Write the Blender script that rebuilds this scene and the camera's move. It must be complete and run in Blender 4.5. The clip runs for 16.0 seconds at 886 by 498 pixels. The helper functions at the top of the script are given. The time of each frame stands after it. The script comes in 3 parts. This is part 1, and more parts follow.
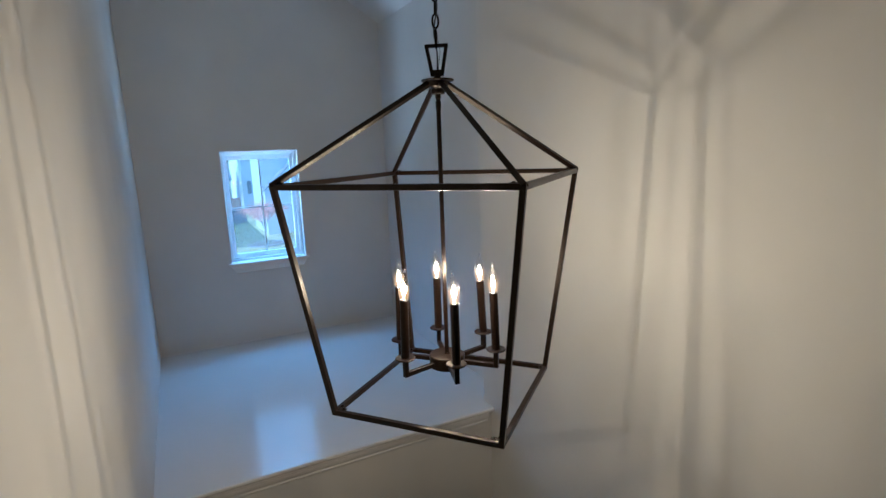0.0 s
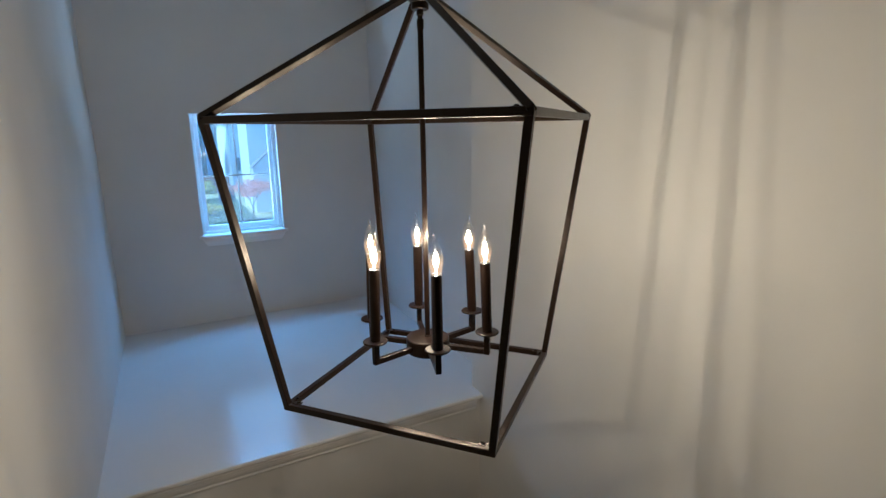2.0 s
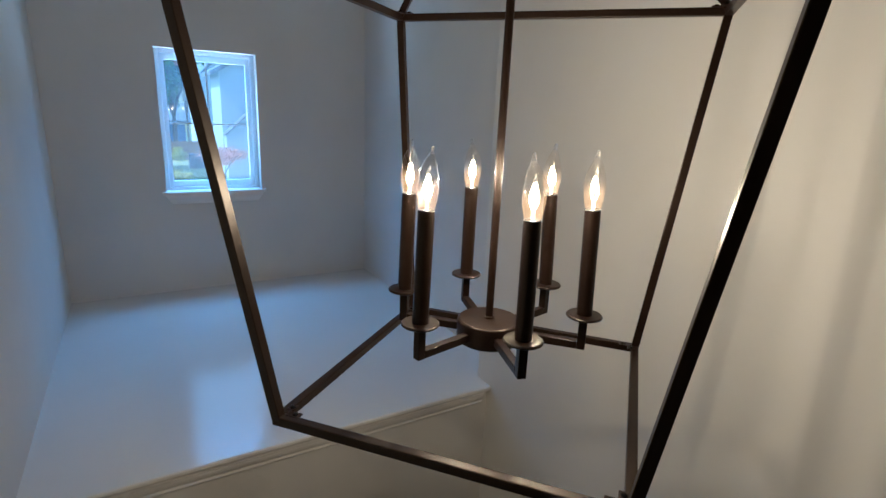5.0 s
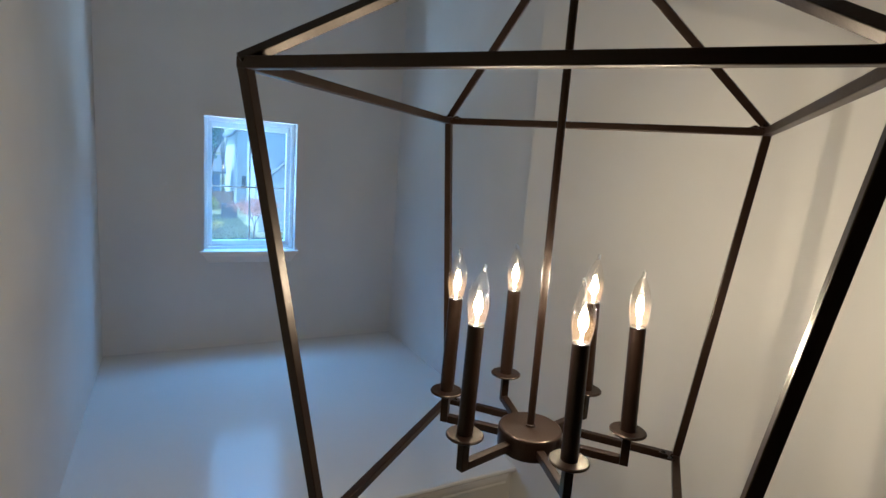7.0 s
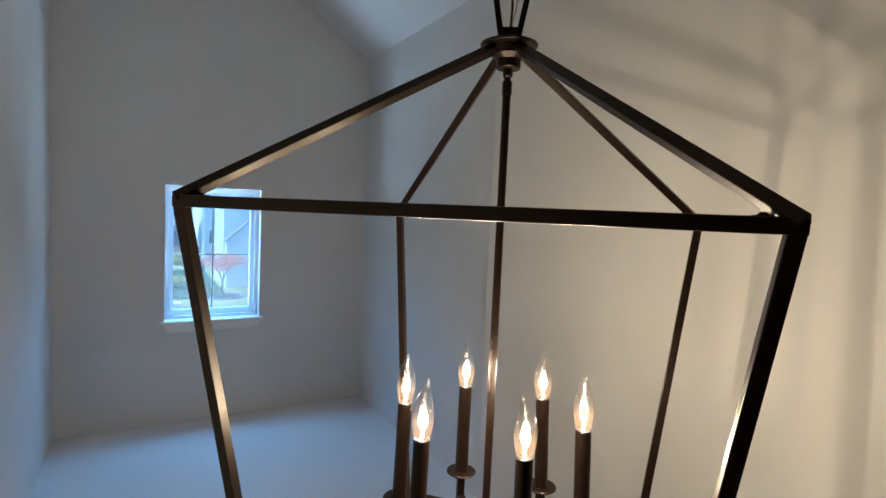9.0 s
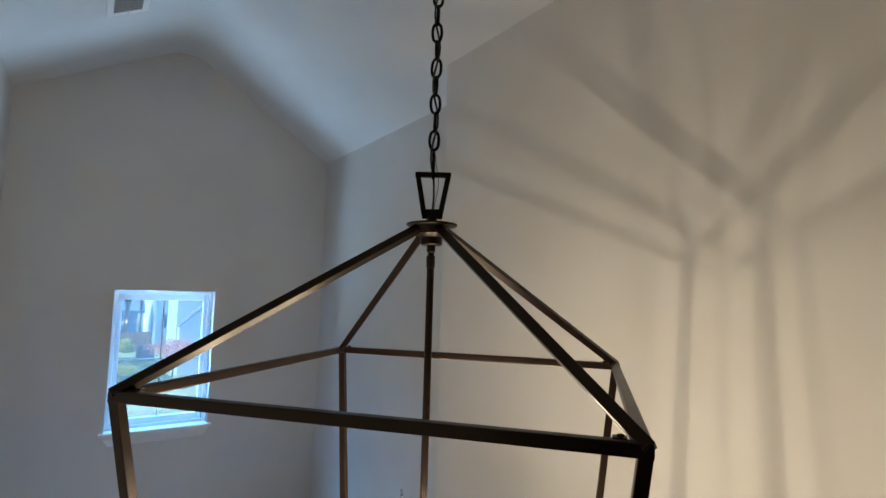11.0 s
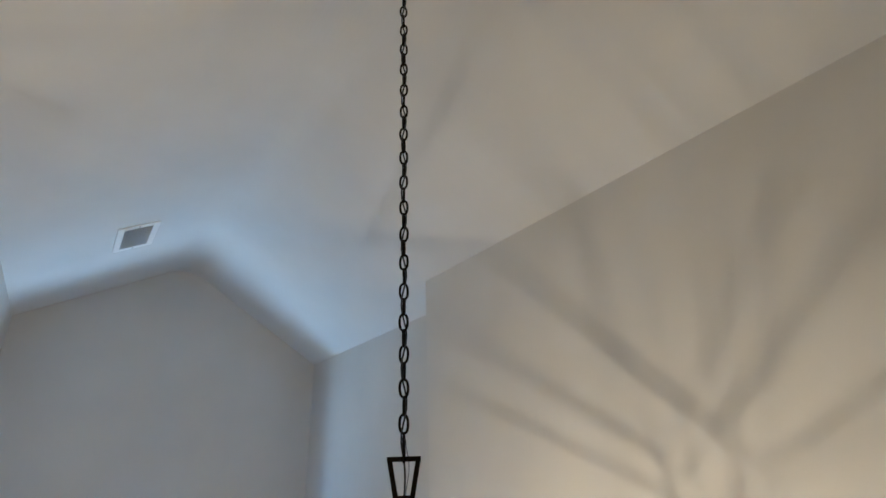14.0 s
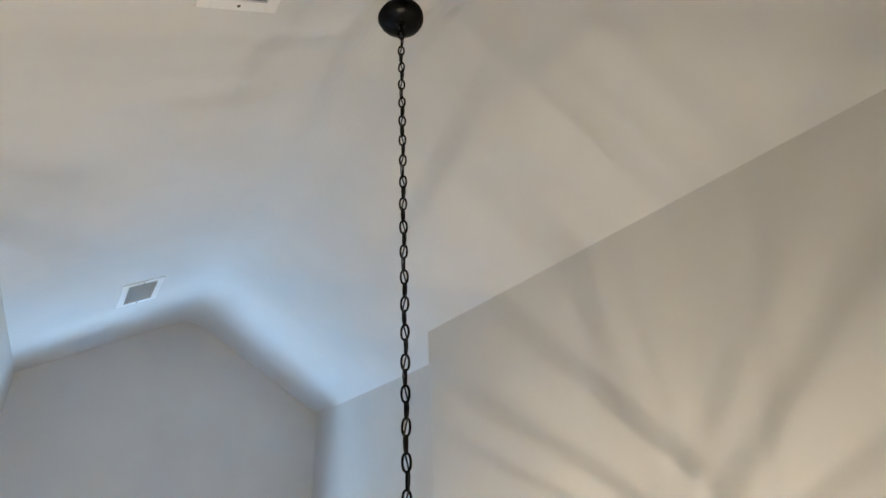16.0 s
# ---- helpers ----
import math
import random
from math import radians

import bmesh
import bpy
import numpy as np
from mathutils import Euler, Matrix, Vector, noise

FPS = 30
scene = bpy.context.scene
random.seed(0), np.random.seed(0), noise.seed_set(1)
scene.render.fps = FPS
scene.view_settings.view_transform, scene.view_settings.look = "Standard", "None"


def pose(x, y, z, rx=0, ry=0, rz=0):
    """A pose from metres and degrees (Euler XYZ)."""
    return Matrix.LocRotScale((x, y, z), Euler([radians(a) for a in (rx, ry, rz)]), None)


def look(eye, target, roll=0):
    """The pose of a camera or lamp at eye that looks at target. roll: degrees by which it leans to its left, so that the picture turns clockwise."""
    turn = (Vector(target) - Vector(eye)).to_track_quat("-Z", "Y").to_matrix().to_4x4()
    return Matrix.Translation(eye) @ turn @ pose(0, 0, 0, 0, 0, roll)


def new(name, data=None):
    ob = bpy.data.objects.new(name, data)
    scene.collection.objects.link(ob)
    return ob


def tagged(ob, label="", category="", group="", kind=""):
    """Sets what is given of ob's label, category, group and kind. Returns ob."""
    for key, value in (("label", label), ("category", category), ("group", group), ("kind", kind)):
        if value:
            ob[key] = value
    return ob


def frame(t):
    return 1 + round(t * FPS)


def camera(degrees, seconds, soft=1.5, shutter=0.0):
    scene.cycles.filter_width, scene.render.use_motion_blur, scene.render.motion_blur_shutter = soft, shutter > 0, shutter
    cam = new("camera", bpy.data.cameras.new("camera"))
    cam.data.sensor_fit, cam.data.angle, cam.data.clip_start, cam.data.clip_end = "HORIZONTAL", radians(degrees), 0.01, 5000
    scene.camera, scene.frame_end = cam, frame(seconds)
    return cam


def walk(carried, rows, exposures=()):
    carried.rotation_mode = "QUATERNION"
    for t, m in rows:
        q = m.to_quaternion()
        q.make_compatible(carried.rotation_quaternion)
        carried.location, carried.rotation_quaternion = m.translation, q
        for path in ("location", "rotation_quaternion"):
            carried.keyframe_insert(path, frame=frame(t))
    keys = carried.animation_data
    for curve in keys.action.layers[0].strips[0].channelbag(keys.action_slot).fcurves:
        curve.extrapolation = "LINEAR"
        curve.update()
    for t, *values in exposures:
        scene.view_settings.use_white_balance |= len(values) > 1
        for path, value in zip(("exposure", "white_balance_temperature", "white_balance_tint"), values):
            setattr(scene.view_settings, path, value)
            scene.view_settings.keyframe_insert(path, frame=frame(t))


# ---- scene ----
import itertools

cam = camera(80.80, 16.0)
PATH = [
    (0.0, -0.6272, -1.2413, 1.5719, -27.149, -10.943, 1.977),
    (0.5, -0.5990, -1.2072, 1.5441, -26.178, -10.951, 1.692),
    (1.0, -0.5610, -1.1745, 1.5076, -25.567, -11.096, 1.444),
    (1.5, -0.5248, -1.1390, 1.4843, -26.028, -11.756, 1.292),
    (2.0, -0.4947, -1.0268, 1.4718, -27.898, -12.943, 0.892),
    (2.5, -0.4590, -0.8953, 1.4364, -30.090, -14.674, 0.459),
    (3.0, -0.4443, -0.8103, 1.3897, -32.058, -16.263, -0.285),
    (5.5, -0.4671, -0.6087, 1.3151, -28.906, -14.046, -3.001),
    (6.0, -0.4817, -0.6079, 1.3396, -27.862, -12.373, -3.541),
    (6.5, -0.4978, -0.6050, 1.3724, -27.349, -10.645, -4.007),
    (7.0, -0.4998, -0.6066, 1.3966, -27.294, -9.018, -4.033),
    (7.5, -0.4987, -0.6134, 1.4190, -27.548, -7.620, -3.742),
    (8.0, -0.4939, -0.6182, 1.4402, -28.217, -6.298, -3.501),
    (8.5, -0.4785, -0.6175, 1.4640, -29.185, -4.992, -2.949),
    (9.0, -0.4687, -0.6275, 1.4917, -30.474, -3.709, -2.533),
    (11.5, -0.4662, -0.7388, 1.6636, -35.019, 7.481, -1.213),
    (12.0, -0.4766, -0.7598, 1.6952, -35.132, 10.126, -0.821),
    (12.5, -0.4779, -0.7845, 1.7265, -35.100, 13.217, -0.240),
    (13.0, -0.4902, -0.8109, 1.7532, -35.057, 16.320, 0.405),
    (13.5, -0.4961, -0.8305, 1.7814, -34.895, 19.748, 0.971),
    (14.0, -0.5058, -0.8497, 1.8045, -34.708, 23.174, 1.713),
    (14.5, -0.5130, -0.8715, 1.8392, -34.262, 25.911, 2.152),
    (15.0, -0.5243, -0.8830, 1.8668, -34.217, 27.983, 2.634),
    (15.5, -0.5345, -0.9008, 1.8565, -34.196, 28.896, 2.751),
    (16.0, -0.5287, -0.8967, 1.8571, -34.015, 27.170, 2.611),
]
EXPOSURES = [(t, e, k, 9) for t, e, k in ((0.0, 1.90, 4640), (3.0, 1.89, 4700), (7.0, 1.94, 4860), (9.0, 1.98, 5000), (12.5, 2.12, 4920), (14.5, 2.58, 4800), (16.0, 2.88, 4800))]
walk(cam, [(t, pose(x, y, z, 90 + pitch, roll, yaw)) for t, x, y, z, yaw, pitch, roll in PATH], EXPOSURES)

# ---- world, sun and lamps ----
SUN_WAY = Vector((-0.62, -0.12, 0.77)).normalized()
world = bpy.data.worlds.new("world")
scene.world = world
world.use_nodes = True
wn = world.node_tree
wn.nodes.clear()
sky = wn.nodes.new("ShaderNodeTexSky")
sky.sky_type, sky.sun_disc = "NISHITA", False
sky.sun_elevation = math.asin(SUN_WAY.z)
sky.sun_rotation = math.atan2(SUN_WAY.x, SUN_WAY.y)
bg = wn.nodes.new("ShaderNodeBackground")
bg.inputs["Strength"].default_value = 0.11
wo = wn.nodes.new("ShaderNodeOutputWorld")
wn.links.new(sky.outputs[0], bg.inputs[0])
wn.links.new(bg.outputs[0], wo.inputs[0])
world.cycles.sampling_method = "NONE"

sun = new("sun", bpy.data.lights.new("sun", "SUN"))
sun.data.energy, sun.data.angle, sun.data.color = 2.4, radians(0.5), (1.0, 0.95, 0.86)
sun.matrix_world = look((0, 0, 30), Vector((0, 0, 30)) - SUN_WAY)

# added area lamp, unseen, for sky light falling steeply in over the window's head
skylamp = new("sky_fill", bpy.data.lights.new("sky_fill", "AREA"))
skylamp.data.shape, skylamp.data.size, skylamp.data.size_y = "RECTANGLE", 2.0, 0.55
skylamp.data.energy, skylamp.data.color = 22.0, (0.27, 0.61, 1.0)
skylamp.matrix_world = look((-0.03, 3.36, 1.90), (-0.03, 2.62, 1.10))
skylamp.data.spread = radians(180)

# added area lamp, unseen, for sunlit-ground light entering upwards past the sill
ground_lamp = new("ground_fill", bpy.data.lights.new("ground_fill", "AREA"))
ground_lamp.data.shape, ground_lamp.data.size, ground_lamp.data.size_y = "RECTANGLE", 1.8, 0.50
ground_lamp.data.energy, ground_lamp.data.color = 31.5, (0.78, 0.95, 1.0)
ground_lamp.matrix_world = look((-0.03, 3.31, 0.38), (-0.03, 2.34, 1.23))
ground_lamp.data.spread = radians(180)

# ---- sizes of the place ----
Z0 = 1.5                      # height of the lantern's widest frame over the landing
LEFT, RIGHT, RIGHT_DEEP = -0.873, 0.828, 0.976
FAR, JOG, LEDGE_Y = 2.968, 1.183, 1.072
LEDGE_Z = Z0 - 1.380
EAVE_L, SLOPE_L = Z0 + 1.214, 0.541
EAVE_R, SLOPE_R = Z0 + 1.172, 0.622
RIDGE = Z0 + 1.665
BACK, LOW = -6.5, -2.8
WX0, WX1, WZ0, WZ1 = -0.315, 0.247, Z0 - 0.746, Z0 + 0.102
T = 0.14


# ---- materials ----
def nodes(name):
    m = bpy.data.materials.new(name)
    m.use_nodes = True
    return m, m.node_tree, m.node_tree.nodes["Principled BSDF"]


def paint(name, color, rough, bump=0.05, scale=140, vary=0.04, spec=0.5, mottle=2.2):
    """Painted surface: roller texture, faint mottling and uneven sheen."""
    m, t, b = nodes(name)
    co = t.nodes.new("ShaderNodeTexCoord")
    big = t.nodes.new("ShaderNodeTexNoise")
    big.inputs["Scale"].default_value, big.inputs["Detail"].default_value = mottle, 5
    t.links.new(co.outputs["Object"], big.inputs["Vector"])
    fine = t.nodes.new("ShaderNodeTexNoise")
    fine.inputs["Scale"].default_value, fine.inputs["Detail"].default_value = scale, 3
    t.links.new(co.outputs["Object"], fine.inputs["Vector"])
    ramp = t.nodes.new("ShaderNodeMapRange")
    ramp.inputs["From Min"].default_value, ramp.inputs["From Max"].default_value = 0.3, 0.7
    ramp.inputs["To Min"].default_value, ramp.inputs["To Max"].default_value = 1 - vary, 1 + vary
    t.links.new(big.outputs["Fac"], ramp.inputs["Value"])
    mul = t.nodes.new("ShaderNodeVectorMath")
    mul.operation = "SCALE"
    mul.inputs[0].default_value = color
    t.links.new(ramp.outputs[0], mul.inputs["Scale"])
    t.links.new(mul.outputs[0], b.inputs["Base Color"])
    rr = t.nodes.new("ShaderNodeMapRange")
    rr.inputs["To Min"].default_value, rr.inputs["To Max"].default_value = rough - 0.06, rough + 0.06
    t.links.new(big.outputs["Fac"], rr.inputs["Value"])
    t.links.new(rr.outputs[0], b.inputs["Roughness"])
    b.inputs["Specular IOR Level"].default_value = spec
    bp = t.nodes.new("ShaderNodeBump")
    bp.inputs["Strength"].default_value, bp.inputs["Distance"].default_value = bump, 0.002
    t.links.new(fine.outputs["Fac"], bp.inputs["Height"])
    t.links.new(bp.outputs[0], b.inputs["Normal"])
    return m


def foliage(name, color, spread=0.35):
    m, t, b = nodes(name)
    geo = t.nodes.new("ShaderNodeNewGeometry")
    ramp = t.nodes.new("ShaderNodeMapRange")
    ramp.inputs["To Min"].default_value, ramp.inputs["To Max"].default_value = 1 - spread, 1 + spread
    t.links.new(geo.outputs["Random Per Island"], ramp.inputs["Value"])
    mul = t.nodes.new("ShaderNodeVectorMath")
    mul.operation = "SCALE"
    mul.inputs[0].default_value = color
    t.links.new(ramp.outputs[0], mul.inputs["Scale"])
    t.links.new(mul.outputs[0], b.inputs["Base Color"])
    b.inputs["Roughness"].default_value = 0.6
    return m


M_WALL = paint("wall_paint", (0.675, 0.665, 0.642), 0.84, spec=0.25)
M_CEIL = paint("ceiling_paint", (0.71, 0.71, 0.70), 0.8, bump=0.06)
M_TRIM = paint("white_trim_paint", (0.80, 0.79, 0.77), 0.32, bump=0.05, scale=60)
M_LEDGE = paint("ledge_gloss_paint", (0.70, 0.70, 0.69), 0.17, bump=0.03, scale=35, vary=0.03, mottle=1.4, spec=0.24)
# unseen floors, coloured dark to cut bounced light
M_FLOOR = paint("dark_unseen_floor", (0.24, 0.20, 0.165), 0.95, bump=0.9, scale=300, vary=0.12)
M_VINYL = paint("window_vinyl", (0.80, 0.81, 0.82), 0.35, bump=0.02)
M_METAL = paint("grille_metal", (0.86, 0.86, 0.85), 0.4, bump=0.03)
M_DUCT = paint("duct_shade", (0.22, 0.22, 0.22), 0.7)
M_GRILLE_DARK = paint("glazing_bar_grey", (0.50, 0.55, 0.60), 0.4, bump=0.02)
M_SCREW = paint("screw_steel", (0.10, 0.09, 0.085), 0.4)
M_SCREW.node_tree.nodes["Principled BSDF"].inputs["Metallic"].default_value = 1.0
M_BRONZE = paint("oil_rubbed_bronze", (0.0060, 0.0032, 0.0022), 0.32, bump=0.08, scale=260, vary=0.25, mottle=14, spec=0.24)
M_BRONZE.node_tree.nodes["Principled BSDF"].inputs["Specular Tint"].default_value = (1.0, 0.88, 0.77, 1)
M_CORD = paint("black_cord", (0.012, 0.012, 0.012), 0.5)
M_CANOPY = paint("canopy_black", (0.003, 0.0032, 0.004), 0.25, bump=0.03, vary=0.1, mottle=9, spec=0.14)



def glass(name, ior, tint=(1, 1, 1), glow=0.0):
    m, t, b = nodes(name)
    t.nodes.remove(b)
    out = t.nodes["Material Output"]
    lw = t.nodes.new("ShaderNodeLayerWeight")
    lw.inputs["Blend"].default_value = 0.35
    pw = t.nodes.new("ShaderNodeMath")
    pw.operation = "POWER"
    pw.inputs[1].default_value = 3.0
    t.links.new(lw.outputs["Facing"], pw.inputs[0])
    fr = t.nodes.new("ShaderNodeMath")
    fr.operation = "MULTIPLY_ADD"
    fr.inputs[1].default_value, fr.inputs[2].default_value = 0.8, ior
    t.links.new(pw.outputs[0], fr.inputs[0])
    tr = t.nodes.new("ShaderNodeBsdfTransparent")
    tr.inputs["Color"].default_value = (*tint, 1)
    gl = t.nodes.new("ShaderNodeBsdfGlossy")
    gl.inputs["Roughness"].default_value = 0.07 if glow else 0.02
    mx = t.nodes.new("ShaderNodeMixShader")
    t.links.new(fr.outputs[0], mx.inputs[0])
    t.links.new(tr.outputs[0], mx.inputs[1])
    t.links.new(gl.outputs[0], mx.inputs[2])
    t.links.new(mx.outputs[0], out.inputs[0])
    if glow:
        # warm halo around the filament, put into the lower glass as emission
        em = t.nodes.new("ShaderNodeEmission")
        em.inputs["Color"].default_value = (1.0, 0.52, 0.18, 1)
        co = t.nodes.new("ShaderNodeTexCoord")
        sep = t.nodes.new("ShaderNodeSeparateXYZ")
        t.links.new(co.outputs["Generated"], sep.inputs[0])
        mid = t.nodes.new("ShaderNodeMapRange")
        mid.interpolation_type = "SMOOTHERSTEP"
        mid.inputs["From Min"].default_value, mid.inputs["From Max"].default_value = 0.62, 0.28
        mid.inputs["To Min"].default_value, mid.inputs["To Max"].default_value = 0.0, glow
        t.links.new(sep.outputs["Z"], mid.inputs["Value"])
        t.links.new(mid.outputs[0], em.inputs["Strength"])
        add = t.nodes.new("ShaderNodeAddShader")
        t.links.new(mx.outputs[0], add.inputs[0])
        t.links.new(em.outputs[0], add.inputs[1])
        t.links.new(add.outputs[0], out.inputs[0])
    return m


def translucent(m, share, color):
    """Lets part of the light pass through, diffused."""
    t = m.node_tree
    out = t.nodes["Material Output"]
    src = out.inputs[0].links[0].from_socket
    tr = t.nodes.new("ShaderNodeBsdfTranslucent")
    tr.inputs["Color"].default_value = (*color, 1)
    mx = t.nodes.new("ShaderNodeMixShader")
    mx.inputs[0].default_value = share
    t.links.new(src, mx.inputs[1])
    t.links.new(tr.outputs[0], mx.inputs[2])
    t.links.new(mx.outputs[0], out.inputs[0])


# blue translucency gives the frame the window's glare
translucent(M_VINYL, 0.27, (0.74, 0.89, 1.0))
# tint dims the view, translucent share adds a veil of glare
M_PANE = glass("window_glass", 0.018, (0.60, 0.67, 0.71))
translucent(M_PANE, 0.022, (0.9, 0.95, 1.0))
# bulb glass glows faintly itself, in place of the halo
M_BULB = glass("bulb_glass_glow", 0.05, (0.99, 0.97, 0.94), 0.10)
M_TIP, _t, _b = nodes("bulb_tip_glass")
_b.inputs["Transmission Weight"].default_value, _b.inputs["Roughness"].default_value, _b.inputs["IOR"].default_value = 1.0, 0.03, 1.5
M_FILAMENT, _t, _b = nodes("glowing_filament")
_b.inputs["Emission Color"].default_value = (1.0, 0.66, 0.32, 1)
M_FILAMENT.cycles.emission_sampling = "NONE"
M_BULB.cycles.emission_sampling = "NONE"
_b.inputs["Emission Strength"].default_value = 6.0


# ---- mesh helpers ----
def part(name, bm, material, parent=None, label="", smooth=False):
    me = bpy.data.meshes.new(name)
    bmesh.ops.recalc_face_normals(bm, faces=bm.faces[:])
    if smooth:
        for f in bm.faces:
            f.smooth = True
    bm.to_mesh(me)
    bm.free()
    me.materials.append(material)
    ob = new(name, me)
    ob.parent = parent
    return tagged(ob, label)


def thing(name, label, category, at=(0, 0, 0), group="", kind=""):
    ob = new(name)
    ob.location = at
    ob.empty_display_size = 0.05
    return tagged(ob, label, category, group, kind)


def box(bm, x0, y0, z0, x1, y1, z1, bevel=0.0, segments=2, m=None):
    made = bmesh.ops.create_cube(bm, size=1)["verts"]
    mt = Matrix.Translation(((x0 + x1) / 2, (y0 + y1) / 2, (z0 + z1) / 2)) @ Matrix.Diagonal((x1 - x0, y1 - y0, z1 - z0, 1))
    bmesh.ops.transform(bm, matrix=mt, verts=made)
    if bevel:
        edges = {e for v in made for e in v.link_edges}
        made = bmesh.ops.bevel(bm, geom=list(edges), offset=bevel, segments=segments, affect="EDGES", profile=0.6)["verts"]
    if m is not None:
        bmesh.ops.transform(bm, matrix=m, verts=made)
    return bm


def boxed(name, material, x0, y0, z0, x1, y1, z1, bevel=0.0, parent=None, label=""):
    return part(name, box(bmesh.new(), x0, y0, z0, x1, y1, z1, bevel), material, parent, label)


def lathe(bm, profile, steps=28, m=None):
    """Turns (radius, height) pairs about z."""
    rings = []
    for r, z in profile:
        if r < 1e-5:
            rings.append([bm.verts.new((0, 0, z))])
        else:
            rings.append([bm.verts.new((r * math.cos(2 * math.pi * i / steps), r * math.sin(2 * math.pi * i / steps), z)) for i in range(steps)])
    for a, b in zip(rings, rings[1:]):
        for i in range(steps):
            j = (i + 1) % steps
            if len(a) == 1 and len(b) == 1:
                continue
            if len(a) == 1:
                bm.faces.new((a[0], b[j], b[i]))
            elif len(b) == 1:
                bm.faces.new((a[i], a[j], b[0]))
            else:
                bm.faces.new((a[i], a[j], b[j], b[i]))
    if m is not None:
        bmesh.ops.transform(bm, matrix=m, verts=[v for r in rings for v in r])
    return bm


def bar(bm, a, b, w, up=(0, 0, 1), bevel=0.0012, h=None):
    """A square bar from a to b with slightly eased edges."""
    a, b = Vector(a), Vector(b)
    z = (b - a).normalized()
    x = Vector(up).cross(z)
    x = x.normalized() if x.length > 1e-4 else Vector((1, 0, 0))
    y = z.cross(x)
    rot = Matrix((x, y, z)).transposed().to_4x4()
    m = Matrix.Translation((a + b) / 2) @ rot
    h = h or w
    length = (b - a).length
    return box(bm, -w / 2, -h / 2, -length / 2, w / 2, h / 2, length / 2, bevel, 2, m)


def tube(bm, points, r, steps=8, closed=False):
    pts = [Vector(p) for p in points]
    n = len(pts)
    rings = []
    for i, p in enumerate(pts):
        if closed:
            d = (pts[(i + 1) % n] - pts[i - 1]).normalized()
        else:
            d = (pts[min(i + 1, n - 1)] - pts[max(i - 1, 0)]).normalized()
        s = d.cross(Vector((0, 1, 0)))
        s = s.normalized() if s.length > 0.05 else d.cross(Vector((1, 0, 0))).normalized()
        u = s.cross(d)
        rings.append([bm.verts.new(p + r * (math.cos(2 * math.pi * k / steps) * s + math.sin(2 * math.pi * k / steps) * u)) for k in range(steps)])
    for i in range(n if closed else n - 1):
        a, b = rings[i], rings[(i + 1) % n]
        for k in range(steps):
            bm.faces.new((a[k], a[(k + 1) % steps], b[(k + 1) % steps], b[k]))
    if not closed:
        bm.faces.new(rings[0])
        bm.faces.new(rings[-1])
    return bm


def extrude_profile(bm, pts, axis, a, b):
    """A closed outline swept straight along x or y from a to b. pts: the other two coordinates."""
    def at(p, v):
        return (v, p[0], p[1]) if axis == "x" else (p[0], v, p[1])
    A = [bm.verts.new(at(p, a)) for p in pts]
    B = [bm.verts.new(at(p, b)) for p in pts]
    n = len(pts)
    for i in range(n):
        bm.faces.new((A[i], A[(i + 1) % n], B[(i + 1) % n], B[i]))
    bm.faces.new(A)
    bm.faces.new(B)
    return bm


# ---- structure ----
def structure(ob, label, category):
    return tagged(ob, label, category, kind="structure")


TOP = RIDGE + 0.6
bm = bmesh.new()
box(bm, LEFT - T, FAR, LOW, WX0, FAR + T, TOP)
box(bm, WX1, FAR, LOW, RIGHT_DEEP + T, FAR + T, TOP)
box(bm, WX0, FAR, LOW, WX1, FAR + T, WZ0)
box(bm, WX0, FAR, WZ1, WX1, FAR + T, TOP)
structure(part("wall_north", bm, M_WALL), "greige painted gable wall with one small window", "wall")
# unseen side hall and west opening, added so less lamp light bounces back
HALL, HEAD, OPEN_Y = -4.2, 2.4, -0.8
bm = bmesh.new()
box(bm, LEFT - T, OPEN_Y, LOW, LEFT, FAR, TOP - 0.3)
box(bm, LEFT - T, BACK, HEAD, LEFT, OPEN_Y, TOP - 0.3)
box(bm, LEFT - T, BACK, LOW, LEFT, OPEN_Y, -0.25)
structure(part("wall_west", bm, M_WALL), "greige painted stairwell wall in lamp shadows", "wall")
bm = bmesh.new()
box(bm, RIGHT, BACK - T, LOW, RIGHT + 0.3, JOG, TOP - 0.3, 0.004)
structure(part("wall_east", bm, M_WALL), "greige painted stairwell wall streaked with lantern shadows", "wall")
structure(boxed("wall_east_recess", M_WALL, RIGHT_DEEP, JOG, LOW, RIGHT_DEEP + T, FAR, TOP - 0.3), "recessed greige wall beside the ledge", "wall")
# unseen south wall, set far back to weaken the bounce
structure(boxed("wall_south", M_WALL, HALL - T, BACK - T, LOW, RIGHT, BACK, TOP), "unseen plain greige wall set far back behind the landing", "wall")
structure(boxed("added_hall_wall_west", M_WALL, HALL - T, BACK, -0.25, HALL, OPEN_Y, HEAD), "unseen plain greige side wall of the added hall", "wall")
structure(boxed("added_hall_wall_north", M_WALL, HALL - T, OPEN_Y, -0.25, LEFT - T, OPEN_Y + T, HEAD), "unseen plain greige end wall of the added hall", "wall")
structure(boxed("added_hall_ceiling", M_CEIL, HALL - T, BACK, HEAD, LEFT - T, OPEN_Y + T, HEAD + T), "unseen flat white ceiling of the added hall", "ceiling")
structure(boxed("added_hall_floor", M_FLOOR, HALL, BACK, -0.25, LEFT, OPEN_Y, 0.0), "unseen dark carpeted floor of the added hall", "floor")
